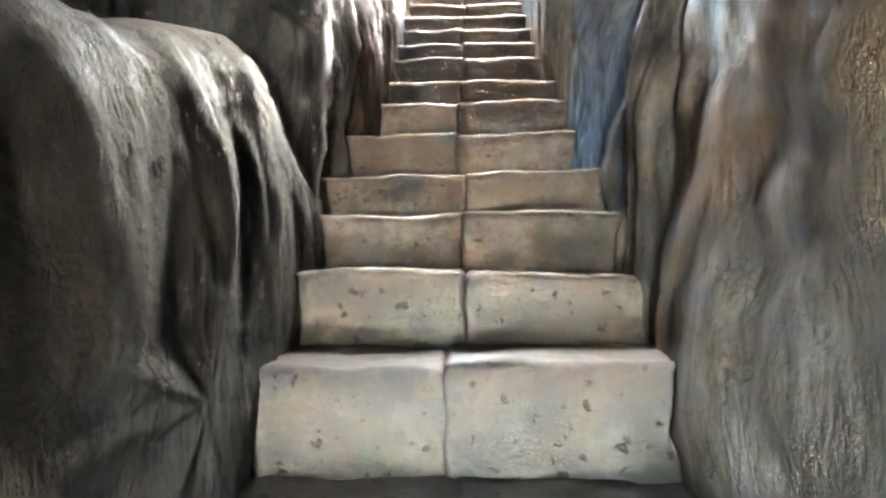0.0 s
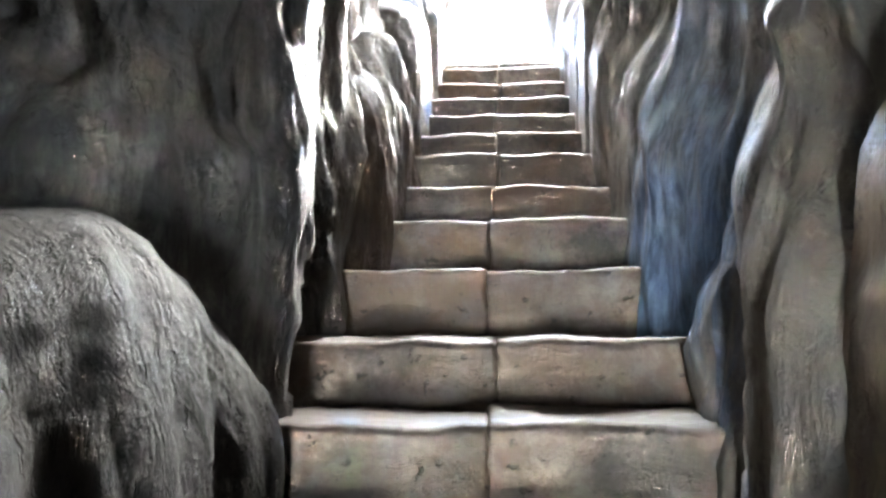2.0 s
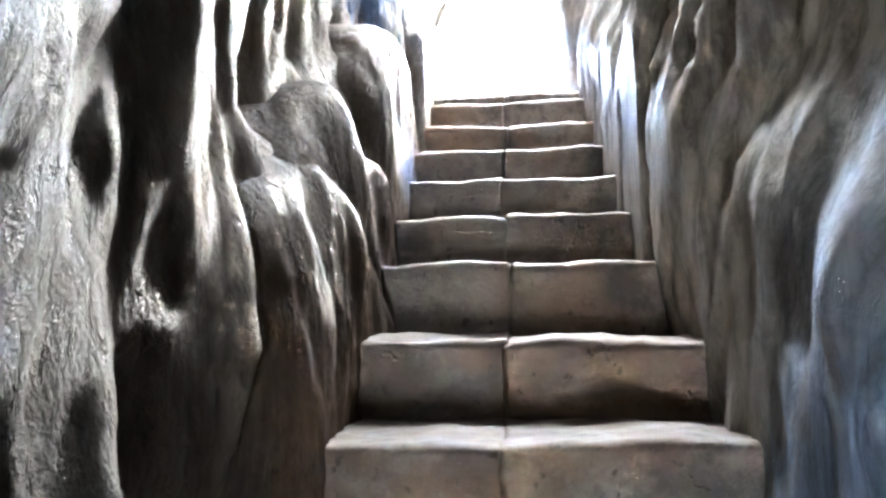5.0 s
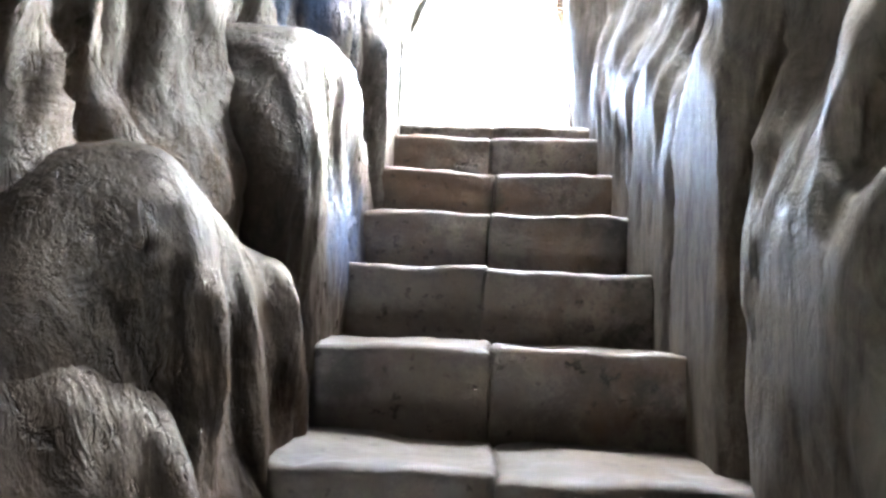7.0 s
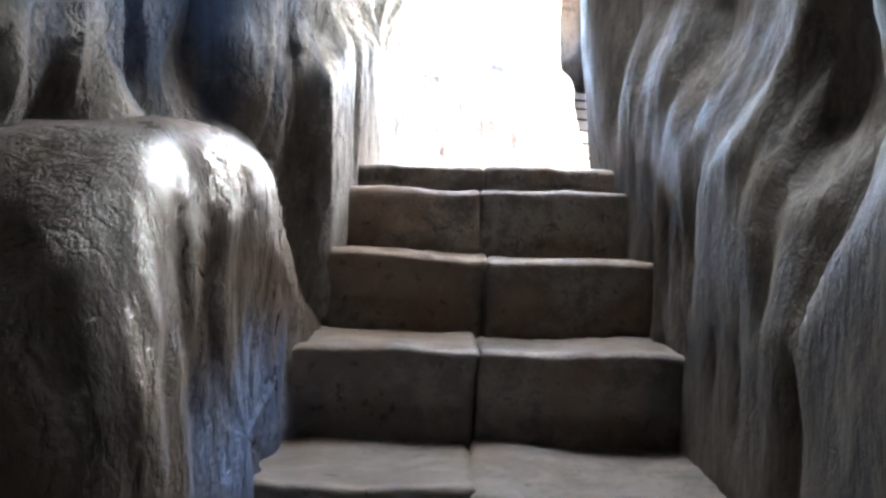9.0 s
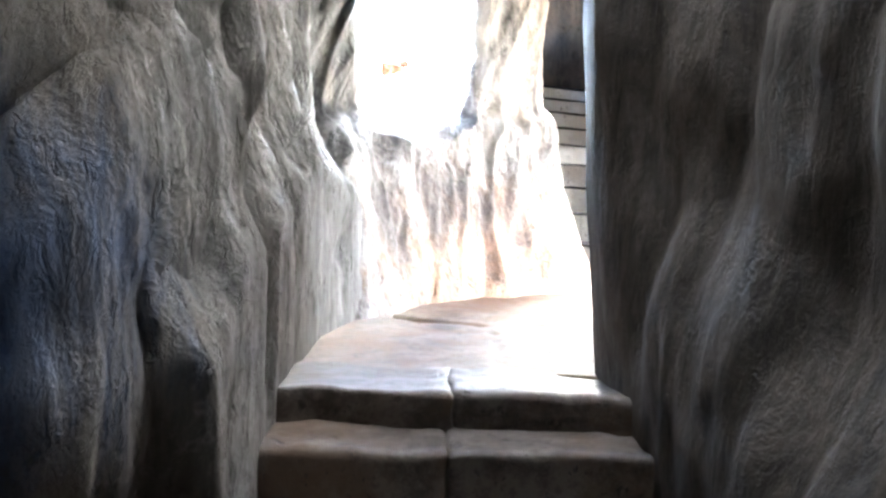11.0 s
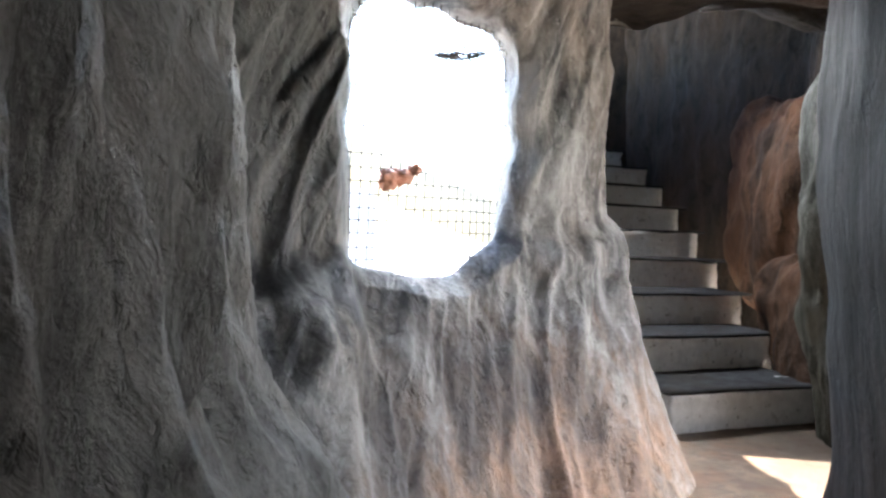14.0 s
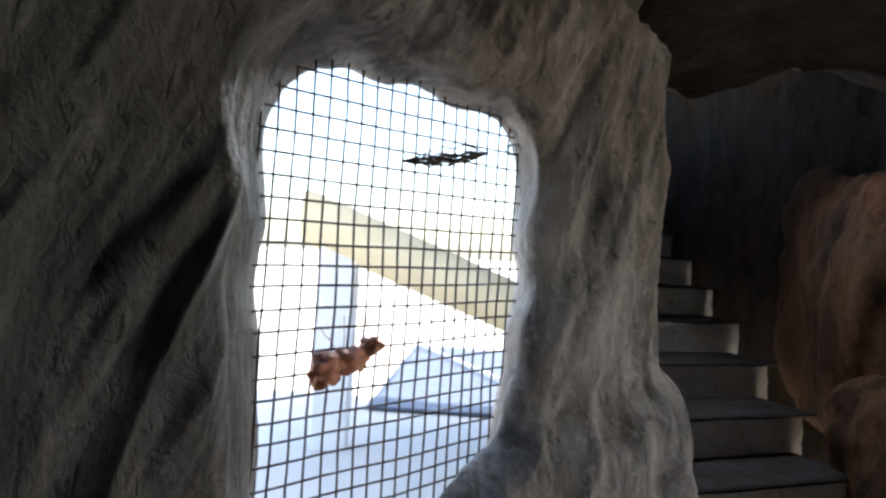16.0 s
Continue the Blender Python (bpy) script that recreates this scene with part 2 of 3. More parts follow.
M_TREAD = stone_material("dark_tread", (0.045, 0.048, 0.055), (0.02, 0.02, 0.024), (0.036, 0.033, 0.03), 0.8)
M_TREAD.node_tree.nodes["Principled BSDF"].inputs["Specular IOR Level"].default_value = 0.12

# ---- builders ----
def vnoise(x, y, z, seed=0):
    """Smooth value noise, 0 to 1, on arrays."""
    xi, yi, zi = (np.floor(a).astype(np.int64) for a in (x, y, z))
    u, v, w = (a - i for a, i in ((x, xi), (y, yi), (z, zi)))
    u, v, w = (a * a * a * (a * (a * 6 - 15) + 10) for a in (u, v, w))

    def h(i, j, k):
        n = (i * 374761393 + j * 668265263 + k * 2147483647 + seed * 1274126177) & 0xFFFFFFFF
        n = ((n ^ (n >> 13)) * 1274126177) & 0xFFFFFFFF
        n = ((n ^ (n >> 15)) * 2246822519) & 0xFFFFFFFF
        return ((n ^ (n >> 16)) & 0xFFFFFF) / 0xFFFFFF

    def lerp(a, b, f):
        return a + (b - a) * f
    a = lerp(lerp(h(xi, yi, zi), h(xi + 1, yi, zi), u), lerp(h(xi, yi + 1, zi), h(xi + 1, yi + 1, zi), u), v)
    b = lerp(lerp(h(xi, yi, zi + 1), h(xi + 1, yi, zi + 1), u), lerp(h(xi, yi + 1, zi + 1), h(xi + 1, yi + 1, zi + 1), u), v)
    return lerp(a, b, w)


def fbm(x, y, z, octaves=4, seed=0):
    total, amp, norm = 0.0, 1.0, 0.0
    for o in range(octaves):
        f = 2.03 ** o
        total = total + amp * (vnoise(x * f, y * f, z * f, seed + o) - 0.5)
        norm += amp
        amp *= 0.5
    return total / norm * 2


def mesh_object(name, verts, faces, material, smooth=True):
    me = bpy.data.meshes.new(name)
    me.from_pydata([tuple(v) for v in verts], [], faces)
    me.materials.append(material)
    me.update()
    if smooth:
        me.polygons.foreach_set("use_smooth", [True] * len(me.polygons))
    return new(name, me)


def part(name, bm, material, parent, label="", smooth=True):
    me = bpy.data.meshes.new(name)
    bm.to_mesh(me)
    bm.free()
    me.materials.append(material)
    if smooth:
        me.polygons.foreach_set("use_smooth", [True] * len(me.polygons))
    ob = new(name, me)
    ob.parent = parent
    return tagged(ob, label)


def sheet(name, P, back, material):
    """A rock face from an (n, m, 3) grid of places, closed by a back that is shifted by the vector back."""
    n, m = P.shape[:2]
    verts = list(P.reshape(-1, 3))
    faces = [(i * m + j, (i + 1) * m + j, (i + 1) * m + j + 1, i * m + j + 1) for i in range(n - 1) for j in range(m - 1)]
    rim = [(i, 0) for i in range(n)] + [(n - 1, j) for j in range(1, m)] + [(i, m - 1) for i in range(n - 2, -1, -1)] + [(0, j) for j in range(m - 2, 0, -1)]
    k = len(verts)
    verts += [P[i, j] + np.array(back) for i, j in rim]
    r = len(rim)
    for a in range(r):
        b = (a + 1) % r
        faces.append((rim[a][0] * m + rim[a][1], k + a, k + b, rim[b][0] * m + rim[b][1]))
    faces.append(tuple(range(k, k + r)))
    return mesh_object(name, verts, faces, material)


def lobes(Y, Z, items):
    """The outermost of rounded swellings (y, z, half width, half height, depth, lean)."""
    out = np.zeros_like(Y)
    for y, z, ry, rz, a, lean in items:
        q = ((Y - y - lean * (Z - z)) / ry) ** 2 + ((Z - z) / rz) ** 2
        out = np.maximum(out, a * np.sqrt(np.clip(1 - q, 0, 1)))
    return out


# ---- the stairway ----
LANDING = 3.70
NOSE_Y = {k: 2.274 + 0.357 * (k - 2) for k in range(-4, 11)}
NOSE_Z = {k: 1.437 + 0.197 * (k - 2) for k in range(-4, 13)}
NOSE_Y.update({4: 2.985, 5: 3.35, 6: 3.68, 7: 4.03, 8: 4.40, 11: 5.46, 12: 5.77, 13: 6.02, 14: 6.17})
NOSE_Z.update({1: 1.265, 2: 1.447, 3: 1.622, 4: 1.79, 5: 1.995, 6: 2.20, 7: 2.395, 8: 2.61, 11: 3.218, 12: 3.42, 13: 3.612, 14: LANDING + 0.004})
FIRST, LAST = -4, 14


def line(y):
    """The height of the nosings along the walk."""
    return np.clip(1.437 + 0.552 * (np.asarray(y, float) - 2.274), 0.26, LANDING)


def step_x(y):
    """The left end, the joint and the right end of a step."""
    f = np.clip((y - 5.6) / 0.6, 0, 1)
    return -0.125 + 0.0 * f, 0.265 + 0.0 * f, 0.70 - 0.06 * f


def worn_block(x0, x1, y0, y1, z0, z1, seed, rough=1.0):
    """A stone block with rounded, uneven edges."""
    bm = bmesh.new()
    bmesh.ops.create_cube(bm, size=1.0)
    for v in bm.verts:
        v.co = Vector((x0 if v.co.x < 0 else x1, y0 if v.co.y < 0 else y1, z0 if v.co.z < 0 else z1))
    bmesh.ops.bevel(bm, geom=bm.edges[:], offset=0.018, segments=3, profile=0.5, affect="EDGES")
    bmesh.ops.subdivide_edges(bm, edges=[e for e in bm.edges if e.calc_length() > 0.1], cuts=15, use_grid_fill=True)
    for v in bm.verts:
        p = v.co * 5 + Vector((seed * 3.7, 0, 0))
        v.co += rough * (0.016 * Vector(noise.noise_vector(p * 0.8)) + 0.007 * Vector(noise.noise_vector(p * 3.1)) + 0.0035 * Vector(noise.noise_vector(p * 9)))
    return bm


stair = tagged(new("staircase"), "worn grey-brown stone staircase climbing between rock walls", "staircase", kind="structure")
rnd = random.Random(5)
for k in range(FIRST, LAST + 1):
    y, z = NOSE_Y[k], NOSE_Z[k]
    xl, xj, xr = step_x(y)
    rise = z - NOSE_Z.get(k - 1, z - 0.2)
    xj += rnd.uniform(-0.02, 0.03)
    for a, b, lift in ((xl - 0.22, xj + 0.004, rnd.uniform(-0.004, 0.006)), (xj - 0.004, xr + 0.22, rnd.uniform(-0.006, 0.004))):
        part("step_block", worn_block(a, b, y + rnd.uniform(-0.008, 0.008), y + (0.24 if k == LAST else 0.46), z - rise - 0.06, z + lift, k * 7 + (a > xl)), M_STEP, stair)

# ---- rock walls of the stairway ----
def stair_wall(name, side, y0, y1, material, items, hollows, seed, lean, foot, base, onset):
    ys, hs = np.arange(y0, y1, 0.022), np.arange(-0.5, 2.7, 0.024)
    Y, H = np.meshgrid(ys, hs, indexing="ij")
    Z = line(Y) + H
    edge = step_x(Y)[0 if side < 0 else 2]
    zero = 0 * Z
    wave = 0.08 * fbm(Y * 1.1, Z * 0.6, zero + seed, 3, seed) + 0.05 * fbm(Y * 4.5, Z * 1.8, zero + seed, 4, seed + 9) + (0.04 if side < 0 else 0.03) * fbm(Y * 11, Z * 3.2, zero, 4, seed + 20)
    ridge = 0.035 * (1 - np.abs(fbm(Y * 2.6 + 0.4 * fbm(Y, Z, zero, 3, seed + 40), Z * 0.7, zero, 3, seed + 33)) * 3).clip(0, 1) ** 3
    q = np.clip((H - 0.38) / onset, 0, 1)
    if side < 0:
        q = q * (np.clip((2.6 - Y) / 0.4, 0, 1) + np.clip((Y - 3.3) / 0.6, 0, 1))
    calm = np.clip(H / 0.3, 0.8, 1)
    rag = np.clip((Y - 5.5) / 0.5, 0, 1) * 0.045 * fbm(Y * 7, Z * 5, zero, 5, seed + 60) if side < 0 else 0
    out = foot + base * q * q * (3 - 2 * q) + lean * np.clip(H - 0.5, 0, 3) - calm * lobes(Y, Z, items) + calm * (wave - ridge) + rag + lobes(Y, Z, hollows) * np.clip((H + 0.3) / 0.07, 0, 1)
    if side > 0:
        w = np.exp(-(np.clip(6.38 - Y, 0, 9) / 0.30) ** 2)
        out = out * (1 - 0.85 * w) + (-0.005 - 0.11 * np.clip(H, 0, 0.9)) * w + (0.36 - 0.06 * np.clip(H, 0, 1.5)) * np.clip(Y - 6.42, 0, 9) + 8.0 * np.clip(Y - 7.12, 0, 9) ** 1.5
    else:
        out = out + 0.10 * np.clip((Y - 2.9) / 1.1, 0, 1) * np.clip((5.75 - Y) / 0.25, 0, 1) + 0.08 * np.clip((2.65 - Y) / 0.3, 0, 1)
        out = out + 1.0 * np.clip(Y - 7.12, 0, 9) ** 1.3 - 0.3 * np.clip(Y - 6.8, 0, 0.8) * np.exp(-np.clip(H, 0, 9) / 0.4)
    X = edge + side * np.maximum(out, -0.2 * np.clip(Y - 6.8, 0, 1) if side < 0 else -0.12 * np.clip((Y - 6.0) / 0.3, 0, 1))
    if side > 0:
        Y = Y + 0.16 * np.clip((Y - 6.6) / 0.6, 0, 1) * fbm(X * 3.5, Z * 2.2, zero, 4, 88)
    return sheet(name, np.stack([X, Y, Z], -1), (side * (1.2 if side < 0 else 2.2), 0, 0), material)


def drapes(seed, y0, y1, count):
    """Hanging folds of rock, high on a wall."""
    r = random.Random(seed)
    items = []
    for _ in range(count):
        y = r.uniform(y0, y1)
        items.append((y, float(line(y)) + r.uniform(0.1, 2.2), r.uniform(0.06, 0.17), r.uniform(0.25, 0.75), r.uniform(0.03, 0.10), r.uniform(-0.3, 0.1)))
    return items


def pockets(seed, y0, y1, count):
    """Small hollows in a wall."""
    r = random.Random(seed)
    items = []
    for _ in range(count):
        y = r.uniform(y0, y1)
        items.append((y, float(line(y)) + r.uniform(0.25, 1.7), r.uniform(0.03, 0.10), r.uniform(0.06, 0.22), r.uniform(0.02, 0.06), r.uniform(-0.4, 0.4)))
    return items


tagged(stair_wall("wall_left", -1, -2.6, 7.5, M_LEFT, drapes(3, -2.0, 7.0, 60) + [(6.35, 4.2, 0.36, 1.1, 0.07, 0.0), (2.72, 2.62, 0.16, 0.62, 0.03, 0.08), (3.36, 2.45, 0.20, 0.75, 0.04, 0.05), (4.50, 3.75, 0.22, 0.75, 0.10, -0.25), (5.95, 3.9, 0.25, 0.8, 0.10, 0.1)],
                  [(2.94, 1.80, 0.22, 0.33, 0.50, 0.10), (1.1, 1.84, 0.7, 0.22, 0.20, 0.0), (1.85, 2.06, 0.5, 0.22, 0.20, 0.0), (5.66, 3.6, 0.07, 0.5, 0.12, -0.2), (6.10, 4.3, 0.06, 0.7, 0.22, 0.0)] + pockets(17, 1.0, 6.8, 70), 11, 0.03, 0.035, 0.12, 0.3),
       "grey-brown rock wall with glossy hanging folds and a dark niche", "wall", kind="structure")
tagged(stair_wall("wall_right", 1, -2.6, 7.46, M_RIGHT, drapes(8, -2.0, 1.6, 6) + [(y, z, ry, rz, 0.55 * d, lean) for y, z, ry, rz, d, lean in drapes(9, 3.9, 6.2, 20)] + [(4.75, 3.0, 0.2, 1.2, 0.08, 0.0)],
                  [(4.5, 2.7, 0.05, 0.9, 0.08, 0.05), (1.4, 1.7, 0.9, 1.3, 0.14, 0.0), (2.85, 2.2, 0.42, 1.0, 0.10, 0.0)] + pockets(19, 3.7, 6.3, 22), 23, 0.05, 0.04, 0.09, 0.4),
       "grey streaked rock wall with a blue patch", "wall", kind="structure")


def boulder(centre, radii, power, seed, material, label, lean=0.0):
    """A swelling of rock with a steep face and a rounded top, set into the wall."""
    n, m = 96, 72
    a, b = np.linspace(0, 2 * np.pi, n, endpoint=False), np.linspace(-np.pi / 2, np.pi / 2, m)
    A, B = np.meshgrid(a, b, indexing="ij")
    D = np.stack([np.cos(B) * np.cos(A), np.cos(B) * np.sin(A), np.sin(B)], -1)
    r = 1 / (np.abs(D) ** power).sum(-1) ** (1 / power)
    P = D * r[..., None] * np.array(radii)
    P[..., 1] += lean * P[..., 2]
    W = P + np.array(centre)
    bumpy = 0.11 * fbm(W[..., 0] * 2.2, W[..., 1] * 2.2, W[..., 2] * 1.6, 3, seed) + 0.05 * fbm(W[..., 0] * 7, W[..., 1] * 7, W[..., 2] * 3, 3, seed + 3) + 0.022 * fbm(W[..., 0] * 17, W[..., 1] * 17, W[..., 2] * 12, 4, seed + 5)
    W = W + D * bumpy[..., None]
    verts = list(W.reshape(-1, 3))
    faces = [(i * m + j, ((i + 1) % n) * m + j, ((i + 1) % n) * m + j + 1, i * m + j + 1) for i in range(n) for j in range(m - 1)]
    return tagged(mesh_object("boulder", verts, faces, material), label, "boulder", "boulders along the stairs")


def buttress(outline, centre, face, depth, power, seed, material, label, flute=1.0):
    """A swelling of the left wall: an outline in the wall's plane (y, z), a nearly flat fluted face at x = face, and a rounded rim running back into the wall."""
    n, m = 150, 80
    yc, zc = centre
    ang = np.array([math.atan2(z - zc, y - yc) for y, z in outline])
    rad = np.array([math.hypot(y - yc, z - zc) for y, z in outline])
    order = np.argsort(ang)
    ang, rad = ang[order], rad[order]
    a = np.linspace(-np.pi, np.pi, n, endpoint=False)
    R = np.interp(a, np.concatenate([ang[-1:] - 2 * np.pi, ang, ang[:1] + 2 * np.pi]), np.concatenate([rad[-1:], rad, rad[:1]]))
    R = sum(np.roll(R, k) * w for k, w in ((-3, 0.1), (-2, 0.15), (-1, 0.2), (0, 0.1), (1, 0.2), (2, 0.15), (3, 0.1)))
    A, B = np.meshgrid(a, np.linspace(0, np.pi / 2, m), indexing="ij")
    rho, high = np.sin(B) ** (2 / power), np.cos(B) ** (2 / power)
    Y, Z = yc + R[:, None] * rho * np.cos(A), zc + R[:, None] * rho * np.sin(A)
    X = face - depth + depth * high
    zero = 0 * X
    X = X + flute * high * (0.05 * fbm(Y * 1.6, Z * 0.9, zero, 3, seed) + 0.030 * fbm(Y * 6 + 0.8 * Z, Z * 1.3, zero, 4, seed + 3) + 0.016 * fbm(Y * 15, Z * 5, zero, 4, seed + 5))
    roll = 0.05 * fbm(X * 3 + Y * 2, Z * 2, zero, 4, seed + 7) * rho
    Y, Z = Y + roll * np.cos(A), Z + roll * np.sin(A)
    verts = list(np.stack([X, Y, Z], -1).reshape(-1, 3))
    faces = [(i * m + j, i * m + j + 1, ((i + 1) % n) * m + j + 1, ((i + 1) % n) * m + j) for i in range(n) for j in range(m - 1)]
    faces.append(tuple(i * m + m - 1 for i in range(n)))
    return tagged(mesh_object("boulder", verts, faces, material), label, "boulder", "boulders along the stairs")


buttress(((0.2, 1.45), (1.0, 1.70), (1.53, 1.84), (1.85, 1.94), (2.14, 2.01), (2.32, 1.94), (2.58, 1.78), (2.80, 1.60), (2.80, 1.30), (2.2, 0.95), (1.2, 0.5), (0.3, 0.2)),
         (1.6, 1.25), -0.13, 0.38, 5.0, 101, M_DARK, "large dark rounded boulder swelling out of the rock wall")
buttress(((3.45, 2.40), (3.57, 2.69), (3.71, 2.80), (3.86, 2.86), (3.98, 2.84), (4.19, 2.75), (4.47, 2.58), (4.62, 2.40), (4.55, 2.15), (4.0, 1.85), (3.5, 1.85)),
         (3.95, 2.3), -0.08, 0.30, 3.6, 102, M_RUST, "rounded brown boulder with a pale ridge set in the rock wall")
buttress(((3.75, 2.80), (3.87, 2.96), (4.0, 3.06), (4.13, 3.12), (4.3, 3.08), (4.5, 3.0), (4.8, 2.91), (5.05, 2.80), (5.22, 2.65), (5.28, 2.45), (4.8, 2.25), (4.2, 2.0), (3.8, 2.1)),
         (4.4, 2.55), -0.13, 0.30, 4.6, 103, M_RUST, "arched brown rock lump beside the stone steps")
buttress(((4.72, 3.45), (4.80, 3.54), (4.98, 3.60), (5.18, 3.62), (5.38, 3.59), (5.47, 3.45), (5.60, 3.34), (5.90, 3.17), (6.02, 3.02), (5.4, 2.75), (4.9, 2.45), (4.68, 2.8)),
         (5.1, 3.1), -0.10, 0.32, 6.0, 104, M_UMBER, "flat-topped grey-brown boulder beside the upper steps")
buttress(((5.52, 4.25), (5.66, 4.39), (5.80, 4.46), (5.95, 4.43), (6.07, 4.36), (6.14, 4.25), (6.14, 3.85), (5.9, 3.5), (5.55, 3.5), (5.42, 3.9)),
         (5.8, 4.0), -0.18, 0.30, 4.0, 105, M_LEFT, "pitted grey boulder against the wall near the landing")
boulder((0.92, 2.72, 1.33), (0.20, 0.22, 0.85), 2.6, 106, M_RIGHT, "pale upright rock hump like a stalagmite beside the steps", 0.1)
boulder((1.04, 1.42, 1.40), (0.31, 0.90, 0.92), 3.6, 107, M_BROWN, "smooth brown rock bulge at the foot of the stairway")
boulder((1.08, 5.25, 3.25), (0.30, 0.42, 0.58), 2.8, 108, M_RIGHT, "dark rounded boulder leaning on the rock wall", -0.2)

# ceiling
ys, us = np.arange(-2.6, 13.5, 0.08), np.linspace(0, 1, 60)
Y, X = np.meshgrid(ys, us, indexing="ij")
inner = np.clip(Y - 8.25, -1.3, 1.0)
X = inner + (3.6 - inner) * X
top = line(Y) + 2.2 - 0.25 * np.clip((Y - 6.3) / 0.8, 0, 1) + np.clip(Y - 9.3, 0, 4) * 0.5
F = np.linspace(0, 1, 60)[None, :] + 0 * Y
# unseen slot kept open in the roof for the added lamp
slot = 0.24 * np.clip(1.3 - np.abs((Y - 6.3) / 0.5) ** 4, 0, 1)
# stair half paler for bounce light, right half near black in place of shade
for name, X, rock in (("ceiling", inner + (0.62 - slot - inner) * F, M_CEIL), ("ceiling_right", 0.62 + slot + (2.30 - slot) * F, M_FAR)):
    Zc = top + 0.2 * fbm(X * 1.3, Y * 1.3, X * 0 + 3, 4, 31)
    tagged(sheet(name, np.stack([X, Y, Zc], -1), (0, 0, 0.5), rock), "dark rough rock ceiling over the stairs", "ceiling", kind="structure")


def groove(X, Y, x0, y0, x1, y1, width, depth):
    """A crack along a line on a floor."""
    wob = 0.03 * fbm(X * 6, Y * 6, X * 0, 3, 77)
    dx, dy = x1 - x0, y1 - y0
    f = np.clip(((X - x0) * dx + (Y - y0) * dy) / (dx * dx + dy * dy), 0, 1)
    d = np.hypot(X - x0 - f * dx, Y - y0 - f * dy) + wob * (f > 0) * (f < 1)
    return depth * np.exp(-(d / width) ** 2)


# landing floor
ys, us = np.arange(6.38, 9.75, 0.02), np.arange(-0.6, 2.9, 0.02)
Y, X = np.meshgrid(ys, us, indexing="ij")
Zc = LANDING - 0.004 + 0.012 * fbm(X * 2.2, Y * 2.2, X * 0, 4, 41)
for g in ((0.0, 7.28, 0.38, 7.12, 0.016, 0.04), (0.43, 6.98, 0.62, 7.2, 0.014, 0.025), (1.0, 7.6, 1.5, 7.75, 0.010, 0.014), (0.43, 6.98, 0.40, 6.5, 0.010, 0.008)):
    Zc = Zc - groove(X, Y, *g)
tagged(sheet("floor_landing", np.stack([X, Y, Zc], -1), (0, 0, -0.5), M_FLOOR), "worn reddish clay floor of the landing, cracked", "floor", kind="structure")
# floor at the foot of the stairs
ys, us = np.arange(-3.4, 0.6, 0.06), np.arange(-1.3, 1.9, 0.06)
Y, X = np.meshgrid(ys, us, indexing="ij")
tagged(sheet("floor_bottom", np.stack([X, Y, 0.06 + 0.02 * fbm(X * 3, Y * 3, X * 0, 3, 42)], -1), (0, 0, -0.4), M_STEP), "trodden stone floor below the stairs", "floor", kind="structure")

# ---- wall with the window ----
P0, ALONG, OUT = np.array((-0.15, 7.85, 0.0)), np.array((0.7071, 0.7071, 0.0)), np.array((0.7071, -0.7071, 0.0))
WU, WZ = 0.365, 4.89


def on_wall(u, off, z):
    """The place at u along the window wall, off in front of it, at height z."""
    return P0 + np.multiply.outer(u, ALONG) + np.multiply.outer(off, OUT) + np.multiply.outer(z, np.array((0, 0, 1.0)))


def hole(a):
    """The window's outline: its radius at the angle a."""
    c, s = np.cos(a), np.sin(a)
    p = np.where(s > 0, 5.0, np.where(c > 0, 2.3, 4.2))
    r = (np.abs(c / 0.365) ** p + np.abs(s / np.where(s > 0, 0.45, 0.40)) ** p) ** (-1 / p)
    return r * (1 + 0.02 * np.sin(3 * a + 0.6) + 0.022 * np.sin(8 * a + 1.2) + 0.012 * np.sin(13 * a))


